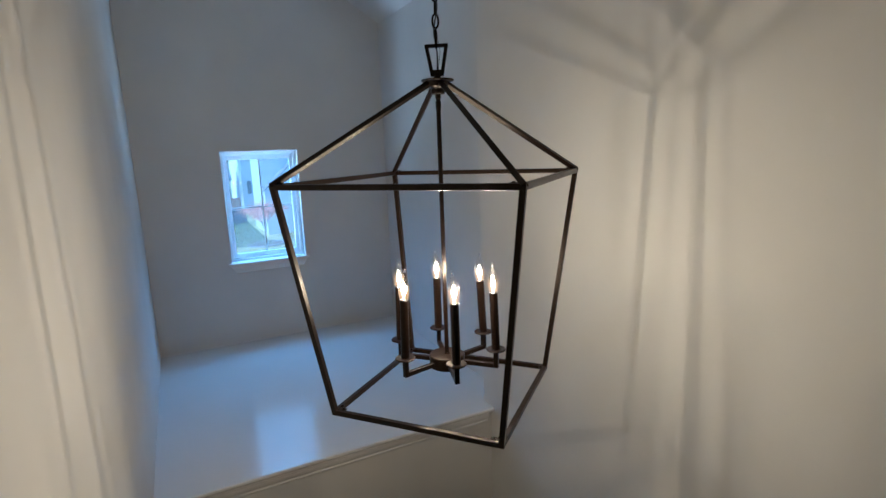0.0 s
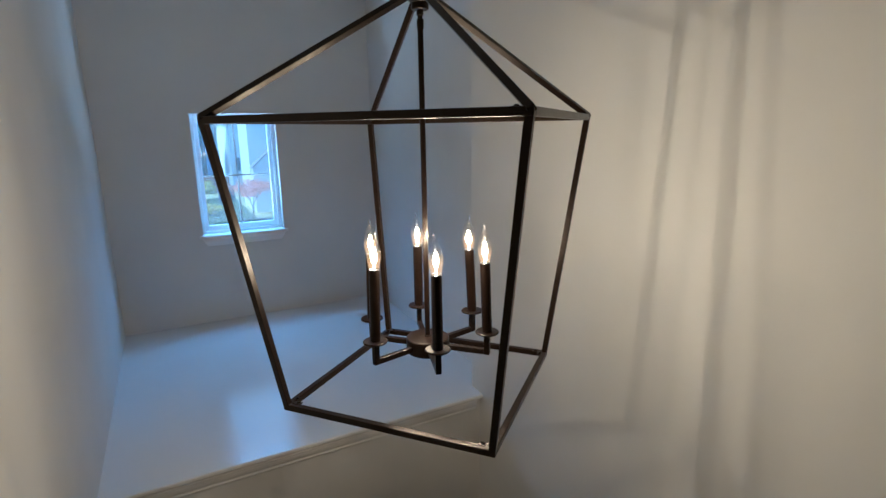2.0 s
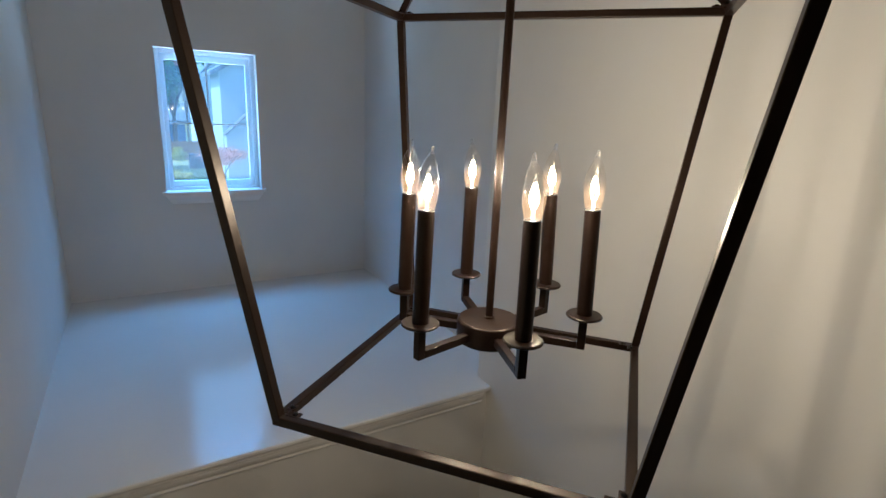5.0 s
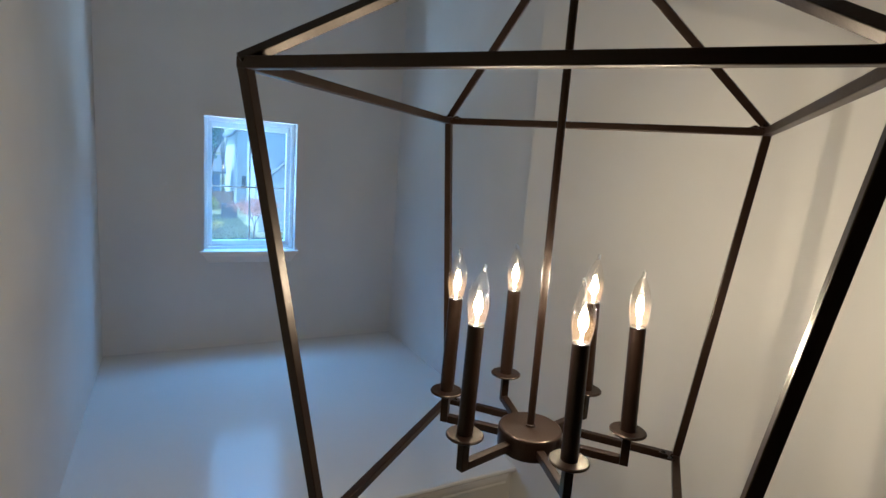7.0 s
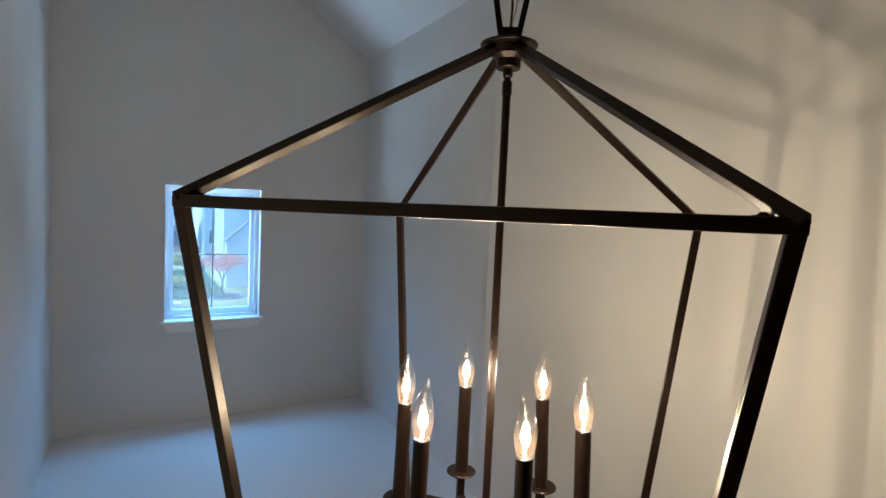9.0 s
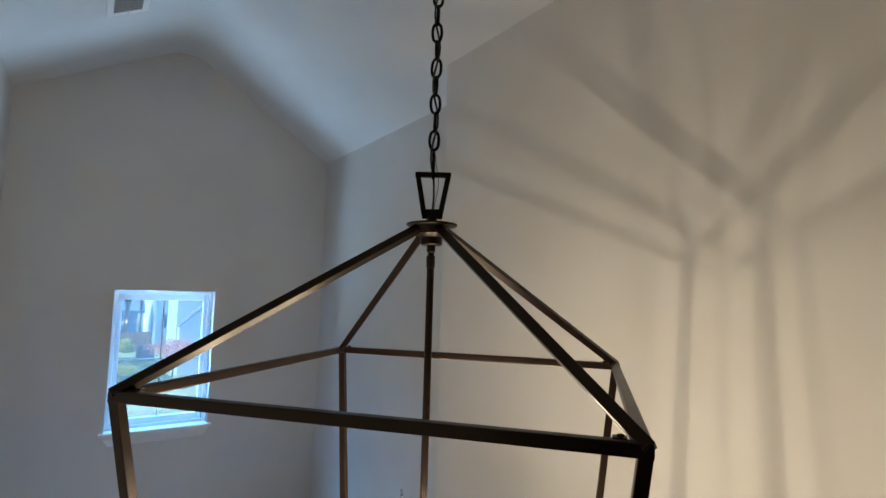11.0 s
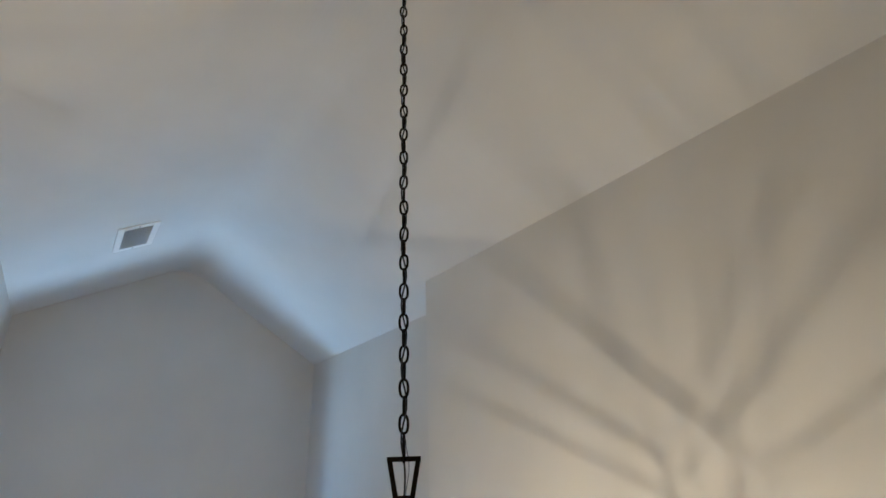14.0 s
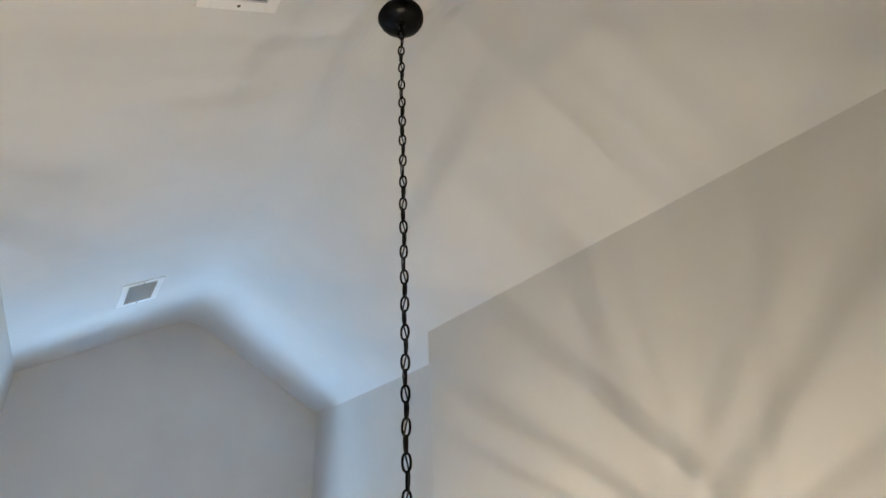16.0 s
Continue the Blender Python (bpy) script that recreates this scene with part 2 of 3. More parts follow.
structure(boxed("wall_under_ledge", M_WALL, LEFT, LEDGE_Y + 0.032, LOW, RIGHT, LEDGE_Y + 0.15, LEDGE_Z - 0.04), "greige wall face below the white ledge", "wall")
structure(boxed("floor_landing", M_FLOOR, LEFT, BACK, -0.25, RIGHT, -1.35, 0.0, 0.01), "unseen dark carpeted upper landing floor", "floor")
structure(boxed("floor", M_FLOOR, LEFT - T, BACK, LOW - 0.2, RIGHT_DEEP + T, FAR, LOW), "unseen dark floor at the foot of the stairwell", "floor")

xl = LEFT + (RIDGE - EAVE_L) / SLOPE_L
xr = RIGHT + (EAVE_R - RIDGE) / SLOPE_R
out_l, out_r = LEFT - 0.25, RIGHT_DEEP + 0.25
prof = [(out_l, EAVE_L - SLOPE_L * 0.25)]
for i in range(13):
    # soft, hand-floated ridge
    s = i / 12
    q = Vector((xl - 0.08, RIDGE - 0.08 * SLOPE_L)).lerp(Vector((-0.003, RIDGE + 0.018)), s).lerp(Vector((-0.003, RIDGE + 0.018)).lerp(Vector((xr + 0.08, RIDGE - 0.08 * SLOPE_R)), s), s)
    prof.append((q.x, q.y))
prof += [(out_r, EAVE_R - SLOPE_R * (out_r - RIGHT)), (out_r, TOP + 0.1), (out_l, TOP + 0.1)]
structure(part("ceiling", extrude_profile(bmesh.new(), prof, "y", BACK - T, FAR + T + 0.02), M_CEIL), "white painted vaulted ceiling with shallow gable", "ceiling")

# ledge under the window, with its moulded front edge
ledge = thing("window_ledge", "deep white gloss-painted ledge below the window with moulded edge", "ledge", (0, LEDGE_Y, LEDGE_Z), kind="structure")
L0 = (0, -LEDGE_Y, -LEDGE_Z)
bm = bmesh.new()
pts = [(0.03, -0.036), (0.03, -0.022), (0.006, -0.022), (0.0015, -0.019), (0.0, -0.012), (0.0015, -0.004), (0.006, 0.0), (JOG - LEDGE_Y, 0.0), (JOG - LEDGE_Y, -0.036)]
extrude_profile(bm, pts, "x", LEFT, RIGHT)
box(bm, LEFT, JOG - LEDGE_Y, -0.036, RIGHT_DEEP, FAR - LEDGE_Y, 0)
part("ledge_top", bm, M_LEDGE, ledge)
bm = bmesh.new()
pts = [(0.032, -0.022), (0.009, -0.022), (0.009, -0.032), (0.013, -0.036), (0.0145, -0.046), (0.018, -0.058), (0.0235, -0.067), (0.0245, -0.071), (0.0235, -0.080), (0.0265, -0.085), (0.032, -0.086)]
extrude_profile(bm, pts, "x", LEFT, RIGHT - 0.028)
part("cove_moulding", bm, M_TRIM, ledge, "white painted cove moulding")


# ---- window ----
win = thing("window_1", "small white vinyl window with four-light grille and painted sill", "window", ((WX0 + WX1) / 2, FAR, WZ0), kind="structure")
wx, wz = (WX0 + WX1) / 2, WZ0


def ring(bm, x0, z0, x1, z1, w, y0, y1, bevel=0.003, rail=None):
    """Four mitre-less members of a rectangular frame."""
    box(bm, x0, y0, z0, x0 + w, y1, z1, bevel)
    box(bm, x1 - w, y0, z0, x1, y1, z1, bevel)
    box(bm, x0 + w, y0 + 0.001, z0, x1 - w, y1 - 0.001, z0 + (rail or w), bevel)
    box(bm, x0 + w, y0 + 0.001, z1 - (rail or w), x1 - w, y1 - 0.001, z1, bevel)
    return bm


hw, hh = (WX1 - WX0) / 2, WZ1 - WZ0
bm = bmesh.new()
ring(bm, -hw + 0.002, 0.002, hw - 0.002, hh - 0.002, 0.024, 0.062, 0.136)
part("window_frame", bm, M_VINYL, win)
bm = bmesh.new()
ring(bm, -hw + 0.026, 0.026, hw - 0.026, hh - 0.026, 0.025, 0.084, 0.128, 0.003, 0.036)
part("sash", bm, M_VINYL, win)
bm = bmesh.new()
box(bm, -0.0045, 0.100, 0.06, 0.0045, 0.108, hh - 0.06, 0.0015)
part("glazing_bar", bm, M_GRILLE_DARK, win, "thin grey upright glazing bar")
bm = bmesh.new()
box(bm, -hw + 0.05, 0.099, hh * 0.485, hw - 0.05, 0.107, hh * 0.485 + 0.009, 0.0015)
part("glazing_bar", bm, M_GRILLE_DARK, win, "thin grey level glazing bar")
bm = bmesh.new()
box(bm, -hw + 0.049, 0.1105, 0.058, hw - 0.049, 0.1135, hh - 0.058)
pane = part("pane", bm, M_PANE, win, "window glass with glare haze and a dimming tint put in")
pane.visible_shadow = False
bm = bmesh.new()
extrude_profile(bm, [(0.056, -0.010), (-0.022, -0.010), (-0.026, -0.007), (-0.026, 0.004), (-0.022, 0.008), (0.0, 0.008), (0.056, 0.008)], "x", -hw + 0.002, hw - 0.002)
box(bm, -hw - 0.024, -0.026, -0.010, -hw + 0.002, -0.001, 0.0079, 0.002)
box(bm, hw - 0.002, -0.026, -0.010, hw + 0.024, -0.001, 0.0079, 0.002)
part("window_sill", bm, M_TRIM, win)
bm = bmesh.new()
extrude_profile(bm, [(-0.001, -0.010), (-0.016, -0.010), (-0.018, -0.030), (-0.014, -0.052), (-0.009, -0.066), (-0.001, -0.070)], "x", -hw - 0.012, hw + 0.012)
for v in bm.verts:
    v.co.x *= 1 - 2.2 * (-0.010 - v.co.z)
part("apron", bm, M_TRIM, win, "white moulded apron")


# ---- ceiling registers on the west slope ----
def register(xc, y, group):
    nrm = math.hypot(1, SLOPE_L)
    zc = EAVE_L + SLOPE_L * (xc - LEFT)
    ux = Vector((1, 0, SLOPE_L)) / nrm
    uy = Vector((0, -1, 0))
    uz = ux.cross(uy)
    m = Matrix((ux, uy, uz)).transposed().to_4x4()
    m.translation = (xc, y, zc)
    reg = thing("ceiling_register", "white stamped-steel air register on the sloped ceiling", "air vent", group=group)
    reg.matrix_world = m
    hx, hy, w = 0.0975, 0.165, 0.031
    bm = bmesh.new()
    for sx in (-1, 1):
        box(bm, *sorted((sx * (hx - w), sx * hx))[:1], -hy, 0.0, max(sx * (hx - w), sx * hx), hy, 0.007, 0.0012)
    for sy in (-1, 1):
        y0, y1 = sorted((sy * (hy - w), sy * hy))
        box(bm, -hx + w, y0, 0.0002, hx - w, y1, 0.0069, 0.0012)
    part("frame", bm, M_METAL, reg)
    # flat sheet coloured as the shade between the slats; no opening behind
    bm = bmesh.new()
    box(bm, -hx + w, -hy + w, 0.0003, hx - w, hy - w, 0.0012)
    part("backing", bm, M_DUCT, reg, "dark sheet for the shade inside the duct")
    n = 16
    for i in range(n):
        bm = bmesh.new()
        c = -hy + w + (i + 0.5) * (2 * hy - 2 * w) / n
        box(bm, -hx + w, -0.0052, -0.0006, hx - w, 0.0052, 0.0006, 0, 1, pose(0, c, 0.0058, 42))
        part("slat", bm, M_METAL, reg)
    for sy in (-1, 1):
        part("screw", lathe(bmesh.new(), [(0, 0.0090), (0.003, 0.0086), (0.0045, 0.0070)], 12, pose(0, sy * (hy - w * 0.45), 0)), M_SCREW, reg, "grey screw head", True)
    return reg


register(-0.389, 2.065, "ceiling registers")
register(-0.4255, -0.116, "ceiling registers")

# ---- lantern chandelier ----
TURN = -50.23
A, B = 0.3014, 0.2285
HT, HB = -0.005, -0.6025
HUB = 0.243
BW = 0.0137
lan = thing("lantern_chandelier", "open bronze lantern chandelier with six lit candle bulbs on a chain", "chandelier", (0, 0, Z0))
R = pose(0, 0, 0, 0, 0, TURN)


def corner(i, w, z):
    sx, sy = ((-1, -1), (1, -1), (1, 1), (-1, 1))[i % 4]
    return R @ Vector((sx * w, sy * w, z))


def square_on(i, d):
    """Keeps the faces of a bar at corner i turned to the lantern's sides."""
    out = corner(i, 1, 0).normalized()
    side = Vector((-out.y, out.x, 0))
    return side + d.cross(side)


for i in range(4):
    a, b = corner(i, A, HT), corner(i + 1, A, HT)
    d = (b - a).normalized()
    end = d * BW * (0.5 if i % 2 else -0.5)
    part("top_bar", bar(bmesh.new(), a + end, b - end, BW, (0, 0, 1), 0.0018), M_BRONZE, lan)
for i in range(4):
    a, b = corner(i, B, HB), corner(i + 1, B, HB)
    d = (b - a).normalized()
    end = d * BW * (0.5 if i % 2 else -0.5)
    part("bottom_bar", bar(bmesh.new(), a + end, b - end, BW, (0, 0, 1), 0.0018), M_BRONZE, lan)
for i in range(4):
    a, b = corner(i, B, HB), corner(i, A, HT)
    d = (b - a).normalized()
    part("upright", bar(bmesh.new(), a, b, BW * 0.99, square_on(i, d)), M_BRONZE, lan)
for i in range(4):
    a = corner(i, A, HT + 0.005)
    top = corner(i, 0.017, HUB - 0.0078)
    d = (top - a).normalized()
    part("hip_bar", bar(bmesh.new(), a - d * 0.006, top, BW * 0.94, square_on(i, d)), M_BRONZE, lan)
for i, (w, z) in itertools.product(range(4), ((B, HB), (A, HT))):
    c = corner(i, w - BW * 0.5 - 0.001, z + BW * 0.5)
    d1 = (corner(i + 1, B, HB) - corner(i, B, HB)).normalized()
    d2 = (corner(i + 3, B, HB) - corner(i, B, HB)).normalized()
    bm = bmesh.new()
    bar(bm, c + d1 * 0.001, c + d1 * 0.021, 0.012, (0, 0, 1), 0.0005, 0.0022)
    bar(bm, c + d2 * 0.0075, c + d2 * 0.021, 0.012, (0, 0, 1), 0.0005, 0.0022)
    br = part("corner_bracket", bm, M_BRONZE, lan)
    for d in (d1, d2):
        q = c + d * 0.0135 + Vector((0, 0, 0.001))
        part("screw", lathe(bmesh.new(), [(0.0040, 0), (0.0038, 0.0014), (0.0025, 0.0024), (0, 0.0026)], 12, Matrix.Translation(q)), M_CANOPY, br, "small screw head", True)

part("top_plate", lathe(bmesh.new(), [(0, HUB - 0.002), (0.041, HUB - 0.002), (0.042, HUB - 0.001), (0.042, HUB + 0.001), (0.041, HUB + 0.002), (0.012, HUB + 0.0025), (0, HUB + 0.0025)], 40), M_BRONZE, lan)
part("hub", lathe(bmesh.new(), [(0, HUB - 0.034), (0.0165, HUB - 0.034), (0.018, HUB - 0.0325), (0.018, HUB - 0.021), (0.026, HUB - 0.015), (0.028, HUB - 0.003), (0, HUB - 0.003)], 32), M_BRONZE, lan)
ZD = -0.498
part("rod", lathe(bmesh.new(), [(0, ZD), (0.0082, ZD), (0.0082, ZD + 0.004), (0.0060, ZD + 0.005), (0.0060, HUB - 0.072), (0.0072, HUB - 0.070), (0.0072, HUB - 0.052), (0.0052, HUB - 0.050), (0.0052, HUB - 0.046), (0.0072, HUB - 0.044), (0.0072, HUB - 0.033), (0, HUB - 0.033)], 24), M_BRONZE, lan)
part("centre_disc", lathe(bmesh.new(), [(0, ZD - 0.036), (0.0460, ZD - 0.036), (0.0490, ZD - 0.034), (0.0500, ZD - 0.031), (0.0500, ZD - 0.004), (0.0492, ZD - 0.001), (0.0470, ZD + 0.0005), (0, ZD + 0.002)], 56), M_BRONZE, lan)

# candle arms
RA, PSI, ZS = 0.1430, -167.44, -0.311
PAN = ZS - 0.160
AZ = ZD - 0.019
LEAN = (-1.7, -1.4, -1.8, -3.2, -1.2, -1.4)
SEG = [(0, 0.0), (0.0100, 0.0), (0.0107, 0.003), (0.0128, 0.012), (0.0143, 0.022), (0.0149, 0.031), (0.0147, 0.039), (0.0136, 0.047), (0.0116, 0.055), (0.0092, 0.0615), (0.0066, 0.067), (0.0046, 0.071), (0.0034, 0.074)]
TIP = [(0, 0.0735), (0.0033, 0.0738), (0.0026, 0.0762), (0.0022, 0.0785), (0.0024, 0.0805), (0.0021, 0.0822), (0.0012, 0.0834), (0, 0.0838)]
for k in range(6):
    a = radians(PSI + 60 * k)
    ux = Vector((math.cos(a), math.sin(a), 0))
    e = ux * RA
    bm = bmesh.new()
    bar(bm, ux * 0.0490 + Vector((0, 0, AZ)), ux * (RA - 0.0063) + Vector((0, 0, AZ)), 0.0122)
    bar(bm, e + Vector((0, 0, AZ - 0.0063)), e + Vector((0, 0, PAN)), 0.0124, ux)
    arm = part("arm", bm, M_BRONZE, lan)
    mt = Matrix.Translation((e.x, e.y, 0))
    lean = Matrix.Translation((e.x, e.y, PAN)) @ Matrix.Rotation(radians(LEAN[k]), 4, Vector((-ux.y, ux.x, 0))) @ Matrix.Translation((-e.x, -e.y, -PAN))
    part("drip_pan", lathe(bmesh.new(), [(0, PAN - 0.0015), (0.0250, PAN - 0.0015), (0.0267, PAN), (0.0267, PAN + 0.0015), (0.0253, PAN + 0.003), (0, PAN + 0.003)], 36, mt), M_BRONZE, arm)
    part("candle_sleeve", lathe(bmesh.new(), [(0.0114, PAN + 0.002), (0.0114, ZS - 0.0015), (0.0109, ZS), (0.0096, ZS), (0.0086, ZS - 0.004), (0, ZS - 0.006)], 28, lean @ mt), M_BRONZE, arm)
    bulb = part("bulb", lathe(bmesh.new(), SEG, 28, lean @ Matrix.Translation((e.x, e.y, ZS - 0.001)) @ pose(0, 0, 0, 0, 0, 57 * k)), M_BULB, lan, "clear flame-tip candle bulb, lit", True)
    tip = part("tip", lathe(bmesh.new(), TIP, 16, lean @ Matrix.Translation((e.x, e.y, ZS - 0.001))), M_TIP, bulb, "solid clear glass tip", True)
    tip.visible_shadow = False
    for v in (*bulb.data.vertices, *tip.data.vertices):
        h = v.co.z - ZS
        if h > 0.05:
            v.co.x += 0.14 * (h - 0.05) * math.cos(k * 2.1)
            v.co.y += 0.14 * (h - 0.05) * math.sin(k * 2.1)
    bulb.visible_shadow = False
    part("collar", lathe(bmesh.new(), [(0, ZS - 0.004), (0.0112, ZS - 0.0005), (0.0112, ZS + 0.0006), (0.0100, ZS + 0.0012), (0, ZS + 0.0012)], 24, lean @ mt), M_CANOPY, bulb, "black bulb collar")
    bm = bmesh.new()
    for s in range(4):
        b = a + s * math.pi / 2 + 0.5
        line = []
        for q in range(9):
            h = q / 8
            w = 0.0011 + 0.0048 * math.sin(math.pi * h ** 0.75) ** 1.2
            tw = b + 0.9 * h
            line.append((e.x + w * math.cos(tw), e.y + w * math.sin(tw), ZS + 0.013 + 0.033 * h))
        tube(bm, line, 0.0009, 6)
    tube(bm, [(e.x, e.y, ZS + 0.002), (e.x, e.y, ZS + 0.008), (e.x, e.y, ZS + 0.014)], 0.0019, 8)
    bmesh.ops.transform(bm, matrix=lean, verts=bm.verts[:])
    fil = part("filament", bm, M_FILAMENT, bulb, "glowing warm filament sticks")
    fil.visible_shadow = False
    lamp = new("bulb_light", bpy.data.lights.new("bulb_light", "POINT"))
    lamp.data.energy, lamp.data.color, lamp.data.shadow_soft_size = 0.97, (1.0, 0.68, 0.35), 0.0025
    lamp.location = lean @ Vector((e.x, e.y, ZS + 0.028)) + Vector((0, 0, Z0))

# hanger, chain and canopy
yaw = radians(-35)
ax = Vector((math.cos(yaw), math.sin(yaw), 0))
LT = 0.327
bm = bmesh.new()
for s in (-1, 1):
    bar(bm, ax * s * 0.0125 + Vector((0, 0, HUB + 0.012)), ax * s * 0.0255 + Vector((0, 0, LT)), 0.0085, ax, 0.001)
bar(bm, ax * -0.0297 + Vector((0, 0, LT)), ax * 0.0297 + Vector((0, 0, LT)), 0.0085, (0, 0, 1), 0.001)
bar(bm, ax * -0.0165 + Vector((0, 0, HUB + 0.018)), ax * 0.0165 + Vector((0, 0, HUB + 0.018)), 0.0085, (0, 0, 1), 0.001, 0.016)
lathe(bm, [(0, HUB + 0.001), (0.0085, HUB + 0.001), (0.0085, HUB + 0.014), (0, HUB + 0.014)], 20)
part("hanger_loop", bm, M_BRONZE, lan)

CAN = RIDGE - Z0 - 0.012
part("canopy", lathe(bmesh.new(), [(0.068, CAN + 0.006), (0.068, CAN - 0.005), (0.0645, CAN - 0.013), (0.055, CAN - 0.020), (0.040, CAN - 0.026), (0.020, CAN - 0.029), (0.009, CAN - 0.030), (0.009, CAN - 0.038), (0.005, CAN - 0.040), (0, CAN - 0.040)], 48), M_CANOPY, lan, "black domed ceiling canopy", True)
LINK_L, LINK_W, WIRE = 0.0372, 0.0206, 0.0025
PITCH = LINK_L - 2 * WIRE - 0.0005
z0, z1 = LT - 0.004, CAN - 0.044
count = int(round((z1 - z0) / PITCH))
pitch = (z1 - z0) / count
pts = []
hl, hw2 = LINK_L / 2 - WIRE, LINK_W / 2 - WIRE
for i in range(24):
    t = 2 * math.pi * i / 24
    c, s = math.cos(t), math.sin(t)
    pts.append((hw2 * math.copysign(abs(c) ** 0.8, c), 0, hl * math.copysign(abs(s) ** 0.9, s)))
bm = bmesh.new()
tube(bm, pts, WIRE, 8, True)
link = part("chain_link", bm, M_CANOPY, lan, "", True)
rng = random.Random(4)
for i in range(1, count + 1):
    o = link if i == 1 else new("chain_link", link.data)
    o.parent = lan
    if i == 1:
        # longer end link that rides on the hanger's bar
        o.matrix_basis = pose(0, 0, LT + 0.0165, 0, 0, 56) @ Matrix.Diagonal((1.05, 1.05, 1.36, 1))
        continue
    turn = (58 if i % 2 else -36) + rng.uniform(-14, 14)
    o.matrix_basis = pose(rng.uniform(-0.0005, 0.0005), rng.uniform(-0.0005, 0.0005), z0 + i * pitch, rng.uniform(-2, 2), rng.uniform(-2, 2), turn)
cord = []
n = 90
for i in range(n + 1):
    z = HUB + 0.02 + (CAN - 0.04 - HUB - 0.02) * i / n
    ph = (z - z0) / (2 * pitch) * 2 * math.pi
    w = 0.0042 if z > LT else 0.0015
    cord.append((w * math.cos(ph * 0.5 + 1.0), w * math.sin(ph * 0.5 + 0.4), z))
part("cord", tube(bmesh.new(), cord, 0.0019, 6), M_CORD, lan, "thin black lamp cord woven through the chain", True)

wire = [ax * (0.003 + 0.006 * math.sin(math.pi * q / 10) ** 2) + Vector((0, 0, HUB + 0.024 + (LT - HUB) * 1.1 * q / 10)) for q in range(11)]
part("earth_wire", tube(bmesh.new(), wire, 0.0006, 5), M_CORD, lan, "fine dark earth wire beside the cord", True)

# ---- outside ----
GZ = Z0 - 4.3
# unseen glowing panel, added so that the ledge mirrors bright blue
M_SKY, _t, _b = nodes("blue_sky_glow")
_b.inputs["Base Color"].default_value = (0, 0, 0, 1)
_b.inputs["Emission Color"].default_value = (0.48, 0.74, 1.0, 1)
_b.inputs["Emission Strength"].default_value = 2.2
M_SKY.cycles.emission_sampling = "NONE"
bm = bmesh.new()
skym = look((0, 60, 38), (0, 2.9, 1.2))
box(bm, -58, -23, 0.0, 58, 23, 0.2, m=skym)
structure(part("sky_glow_panel", bm, M_SKY), "glowing blue panel added for the sky mirrored in the ledge", "sky")
M_LAWN = paint("lawn", (0.27, 0.26, 0.11), 0.9, bump=0.8, scale=30, vary=0.35, mottle=0.9)
M_SIDING = paint("white_siding", (0.72, 0.73, 0.75), 0.6, mottle=0.5)
# white siding with its blue-grey shade mixed into the colour
M_SHADED_SIDING = paint("shaded_white_siding", (0.56, 0.60, 0.64), 0.6, mottle=0.5)
M_ROOF = paint("roof_shingle", (0.20, 0.21, 0.24), 0.9, bump=0.6, scale=12, vary=0.2)
M_FENCE = paint("cedar_fence", (0.26, 0.14, 0.085), 0.8, vary=0.25)
M_BARK = paint("bark", (0.09, 0.06, 0.045), 0.9, vary=0.3)
M_NAVY = paint("navy_cover", (0.025, 0.035, 0.065), 0.6)
M_MULCH = paint("mulch", (0.06, 0.045, 0.04), 0.95, bump=0.8, scale=20, vary=0.3)
M_GREEN = foliage("green_leaf", (0.10, 0.19, 0.035))
M_GRASS = foliage("shaded_grass", (0.085, 0.135, 0.045), 0.18)
M_YELLOW = foliage("yellow_green_leaf", (0.52, 0.47, 0.09))
M_MAPLE = foliage("red_maple_leaf", (0.72, 0.34, 0.25))
M_BLUE = paint("blue_paint", (0.14, 0.22, 0.42), 0.6)
M_DARKWIN = paint("dark_pane", (0.04, 0.05, 0.06), 0.15)

structure(boxed("ground", M_LAWN, -600, FAR + 0.6, GZ - 0.3, 600, 1500, GZ), "sunlit mown lawn beyond the window", "lawn")


def crown(bm, c, rad, n, leaf, seed, squash=0.8):
    g = random.Random(seed)
    lobes = [Vector((g.gauss(0, 0.42), g.gauss(0, 0.42), g.gauss(0, 0.40))) for _ in range(9)]
    for _ in range(n):
        l = g.choice(lobes)
        p = l + Vector((g.gauss(0, 0.26), g.gauss(0, 0.26), g.gauss(0, 0.22)))
        p = Vector((p.x * rad, p.y * rad, p.z * rad * squash)) + Vector(c)
        m = Matrix.Translation(p) @ pose(0, 0, 0, g.uniform(0, 360), g.uniform(0, 360), g.uniform(0, 360))
        s = leaf * g.uniform(0.6, 1.3)
        vs = [bm.verts.new(m @ Vector(q)) for q in ((-s, 0, 0), (0, -s * 0.5, s * 0.1), (s, 0, 0), (0, s * 0.5, s * 0.1))]
        bm.faces.new(vs)
    return bm


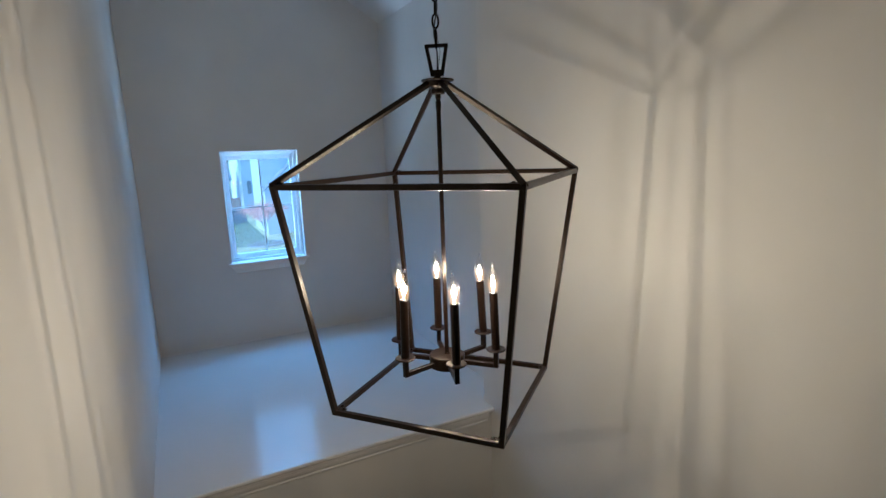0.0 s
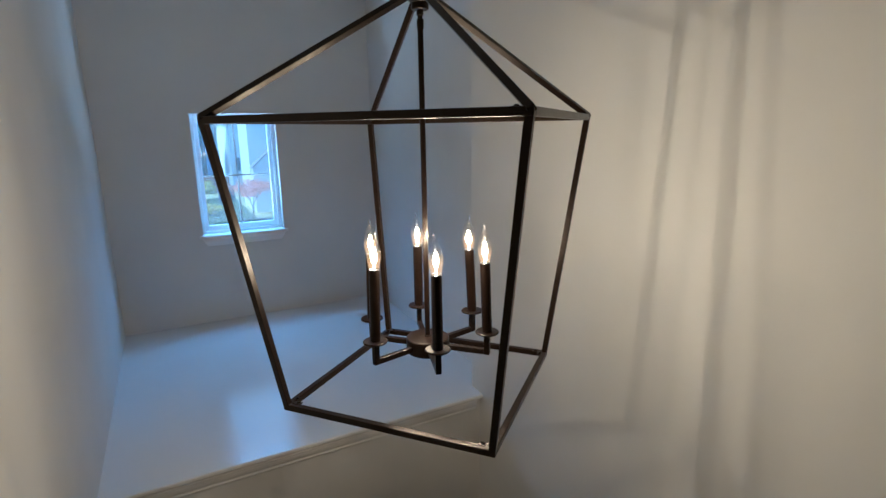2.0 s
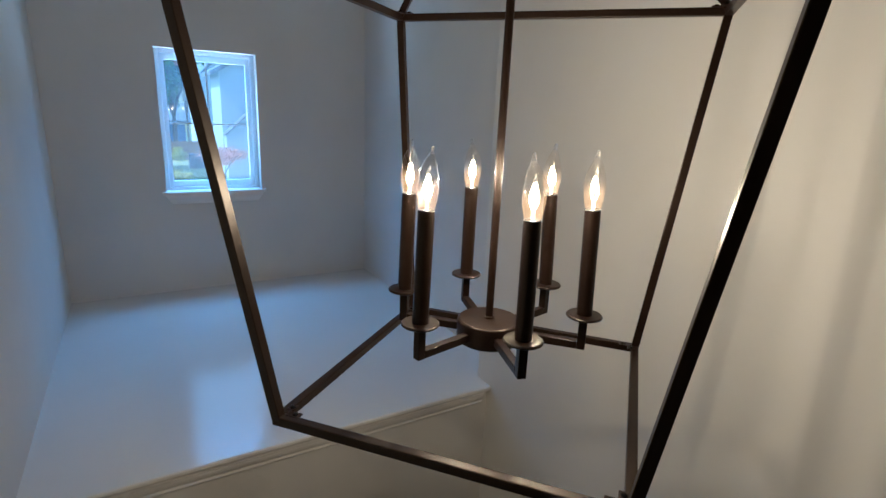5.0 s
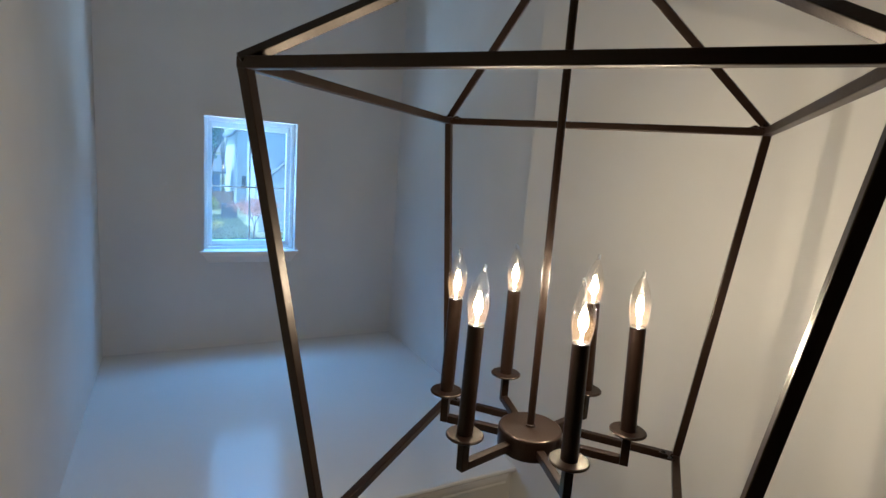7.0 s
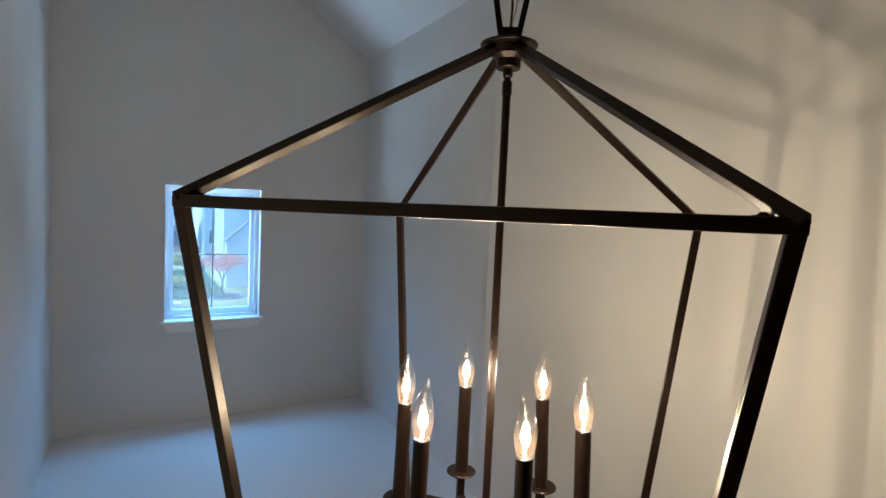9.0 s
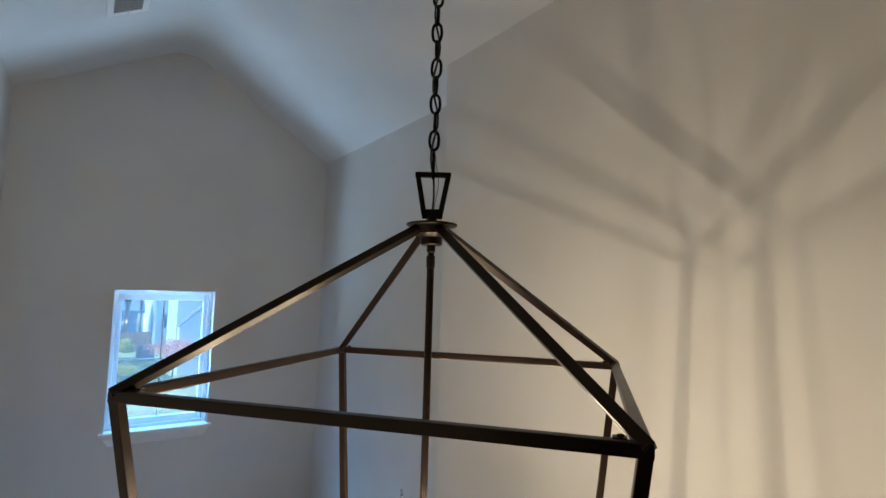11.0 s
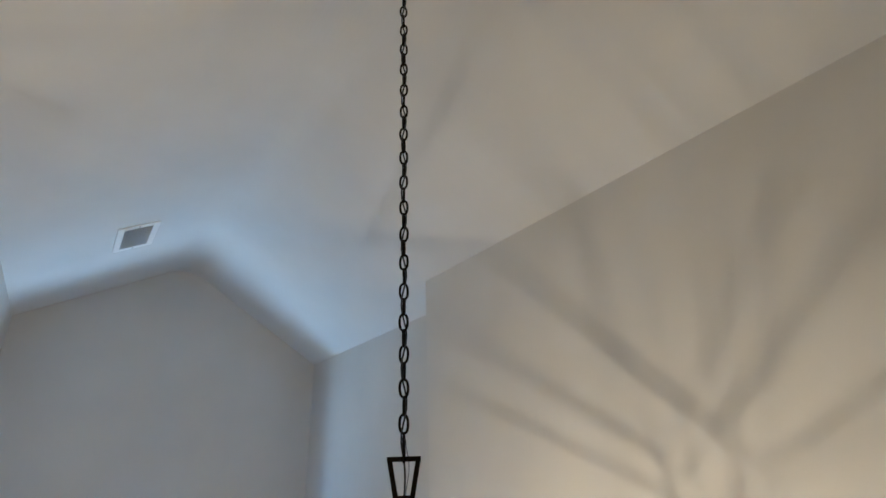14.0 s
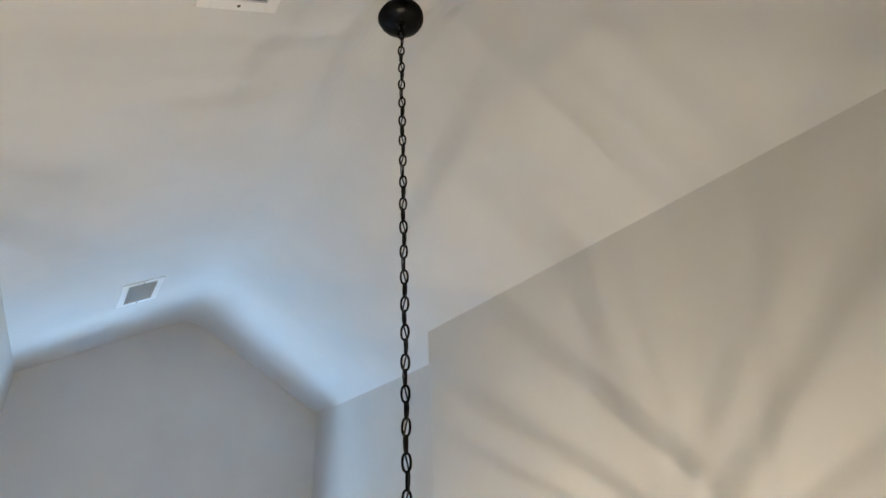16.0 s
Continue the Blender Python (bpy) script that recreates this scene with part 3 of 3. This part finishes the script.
def tree(name, label, x, y, height, rad, trunk, mat, leaf, n, seed, squash=0.8):
    t = thing(name, label, "tree" if trunk else "shrub", (x, y, GZ))
    if trunk:
        bm = bmesh.new()
        g = random.Random(seed)
        fork = height * 0.35
        bmesh.ops.create_cone(bm, cap_ends=True, segments=9, radius1=trunk, radius2=trunk * 0.7, depth=fork, matrix=Matrix.Translation((0, 0, fork / 2)))
        for k in range(6):
            a = k * 1.05 + g.uniform(-0.3, 0.3)
            tip = Vector((math.cos(a) * rad * 0.6, math.sin(a) * rad * 0.6, height * g.uniform(0.6, 0.9)))
            mid = Vector((tip.x * 0.35, tip.y * 0.35, (fork + tip.z) * 0.5))
            tube(bm, [(0, 0, fork * 0.9), mid, tip], trunk * 0.3, 6)
        part("trunk", bm, M_BARK, t)
    part("crown", crown(bmesh.new(), (0, 0, height - rad * squash * 0.75), rad, n, leaf, seed, squash), mat, t)
    return t


tree("maple_tree", "small red-leaved maple on the lawn before a white house", 3.15, 26.3, 2.05, 1.0, 0.045, M_MAPLE, 0.05, 2300, 3, 0.5)
tree("broadleaf_tree", "tall green leafy tree behind the wooden fence", 2.2, 43.0, 8.2, 1.9, 0.2, M_GREEN, 0.2, 9000, 5, 1.35)
tree("plum_tree", "slim red-leaved tree beside the tall green tree", 3.0, 42.2, 7.0, 0.55, 0.08, M_MAPLE, 0.08, 1500, 11, 1.0)
tree("shrub", "yellow-green garden shrub by the fence", 1.7, 35.3, 1.0, 0.5, 0, M_YELLOW, 0.05, 3000, 8, 0.7)
tree("hedge_shrub", "low yellow-green shrub on the lawn", 1.35, 28.6, 0.6, 0.55, 0, M_YELLOW, 0.05, 2000, 9, 0.5)

# shade on the farther lawn, drawn as darker green blades
g = random.Random(12)
bm = bmesh.new()
for _ in range(16000):
    p = Vector((g.uniform(0.2, 3.3), g.uniform(25.0, 36.5), 0.0))
    p.z = abs(g.gauss(0, 0.05)) + 0.05 * noise.noise(p * 0.9) + 0.02
    s = g.uniform(0.025, 0.055)
    m = Matrix.Translation(p) @ pose(0, 0, 0, g.uniform(-70, 70), g.uniform(-70, 70), g.uniform(0, 360))
    bm.faces.new([bm.verts.new(m @ Vector(q)) for q in ((-s, 0, 0), (0, -s * 0.5, 0), (s, 0, 0), (0, s * 0.5, 0))])
shaded_lawn = part("groundcover", bm, M_GRASS)
shaded_lawn.location = (0, 0, GZ)
tagged(shaded_lawn, "shaded stretch of lawn drawn as darker green blades", "groundcover", kind="stuff")

fence = thing("wood_fence", "weathered brown cedar board fence at the lawn's end", "fence", (1.4, 40.0, GZ))
for i in range(32):
    boxed("board", M_FENCE, -3.0 + i * 0.16, -0.012, 0.05, -3.0 + i * 0.16 + 0.148, 0.012, 1.32 + 0.02 * math.sin(i * 2.3), 0, fence)
for z in (0.4, 1.2):
    boxed("rail", M_FENCE, -3.0, 0.014, z, 2.1, 0.05, z + 0.09, 0, fence)
cover = thing("covered_grill", "navy fabric-covered grill standing on the lawn", "grill", (2.75, 34.6, GZ))
bm = box(bmesh.new(), -0.46, -0.3, 0, 0.46, 0.3, 0.95, 0.08, 3)
for v in bm.verts:
    v.co.x *= 1.05 - 0.12 * v.co.z
part("cover", bm, M_NAVY, cover)
bed = thing("planting_bed", "dark mulched round bed with grey edging below the maple", "planting bed", (3.05, 25.5, GZ), kind="structure")
part("mulch", lathe(bmesh.new(), [(0.85, -0.01), (0.82, 0.04), (0.5, 0.07), (0, 0.08)], 28), M_MULCH, bed)
part("edging", lathe(bmesh.new(), [(0.85, -0.01), (0.85, 0.05), (0.87, 0.06), (0.92, 0.06), (0.93, -0.01)], 28), M_ROOF, bed)
tub = thing("planter_tub", "pale grey-blue round planter tub standing on the lawn", "planter", (0.85, 22.3, GZ))
part("bowl", lathe(bmesh.new(), [(0, 0.0), (0.17, 0.0), (0.20, 0.03), (0.25, 0.33), (0.27, 0.36), (0.25, 0.37), (0.22, 0.34), (0.21, 0.30), (0, 0.30)], 24), M_SIDING, tub)
part("soil", lathe(bmesh.new(), [(0.212, 0.302), (0.12, 0.325), (0, 0.33)], 20), M_MULCH, tub)


def house(name, label, x0, y0, x1, y1, eave, ridge, along, wins, th=0.22, o=0.45):
    walls = {"garden_shed": M_BLUE, "neighbour_house": M_SHADED_SIDING, "garage_wing": M_SHADED_SIDING}.get(name, M_SIDING)
    h = thing(name, label, "house", ((x0 + x1) / 2, (y0 + y1) / 2, GZ))
    w, d = (x1 - x0) / 2, (y1 - y0) / 2
    bm = bmesh.new()
    if along == "y":
        extrude_profile(bm, [(-w, 0), (w, 0), (w, eave), (0, ridge), (-w, eave)], "y", -d, d)
    else:
        extrude_profile(bm, [(-d, 0), (d, 0), (d, eave), (0, ridge), (-d, eave)], "x", -w, w)
    part("wall", bm, walls, h)
    bm = bmesh.new()
    s = w if along == "y" else d
    k = (ridge - eave) / s
    for sg in (-1, 1):
        extrude_profile(bm, [(sg * (s + o), eave - k * o + 0.01), (0, ridge + 0.01), (0, ridge + th), (sg * (s + o), eave - k * o + th)], along, -(d if along == "y" else w) - o, (d if along == "y" else w) + o)
    part("roof", bm, M_ROOF, h)
    n = int(eave / 0.2)
    bm = bmesh.new()
    for i in range(n):
        box(bm, -w + 0.02, -d - 0.014, i * 0.2 + 0.01, w - 0.02, -d + 0.001, i * 0.2 + 0.19)
    part("siding", bm, walls, h)
    for wx_, wz_, ww, wh in wins:
        f = boxed("window", M_VINYL, wx_ - ww / 2, -d - 0.06, wz_, wx_ + ww / 2, -d - 0.015, wz_ + wh, 0.01, h)
        boxed("pane", M_DARKWIN, wx_ - ww / 2 + 0.08, -d - 0.064, wz_ + 0.08, wx_ + ww / 2 - 0.08, -d - 0.05, wz_ + wh - 0.08, 0, f)
    return h


house("neighbour_house", "two-storey neighbouring house, white siding coloured as in blue shade", 3.6, 29.4, 13.0, 33.0, 5.6, 8.2, "y", [(1.5, 3.6, 0.9, 1.4)])
house("garage_wing", "low garage wing in shade-coloured siding with sloping dark roof edge", 3.65, 28.6, 10.05, 29.35, 2.43, 5.36, "y", [], 0.09, 0.06)
house("garden_shed", "slate-blue shed showing above the wooden fence", -0.6, 46.0, 3.1, 49.0, 2.6, 3.6, "x", [])
house("far_house", "bright white gabled house beyond the fence", 4.2, 44.0, 9.0, 54.0, 5.8, 8.4, "y", [(-1.9, 1.2, 0.5, 1.2), (-1.1, 1.2, 0.5, 1.2)])
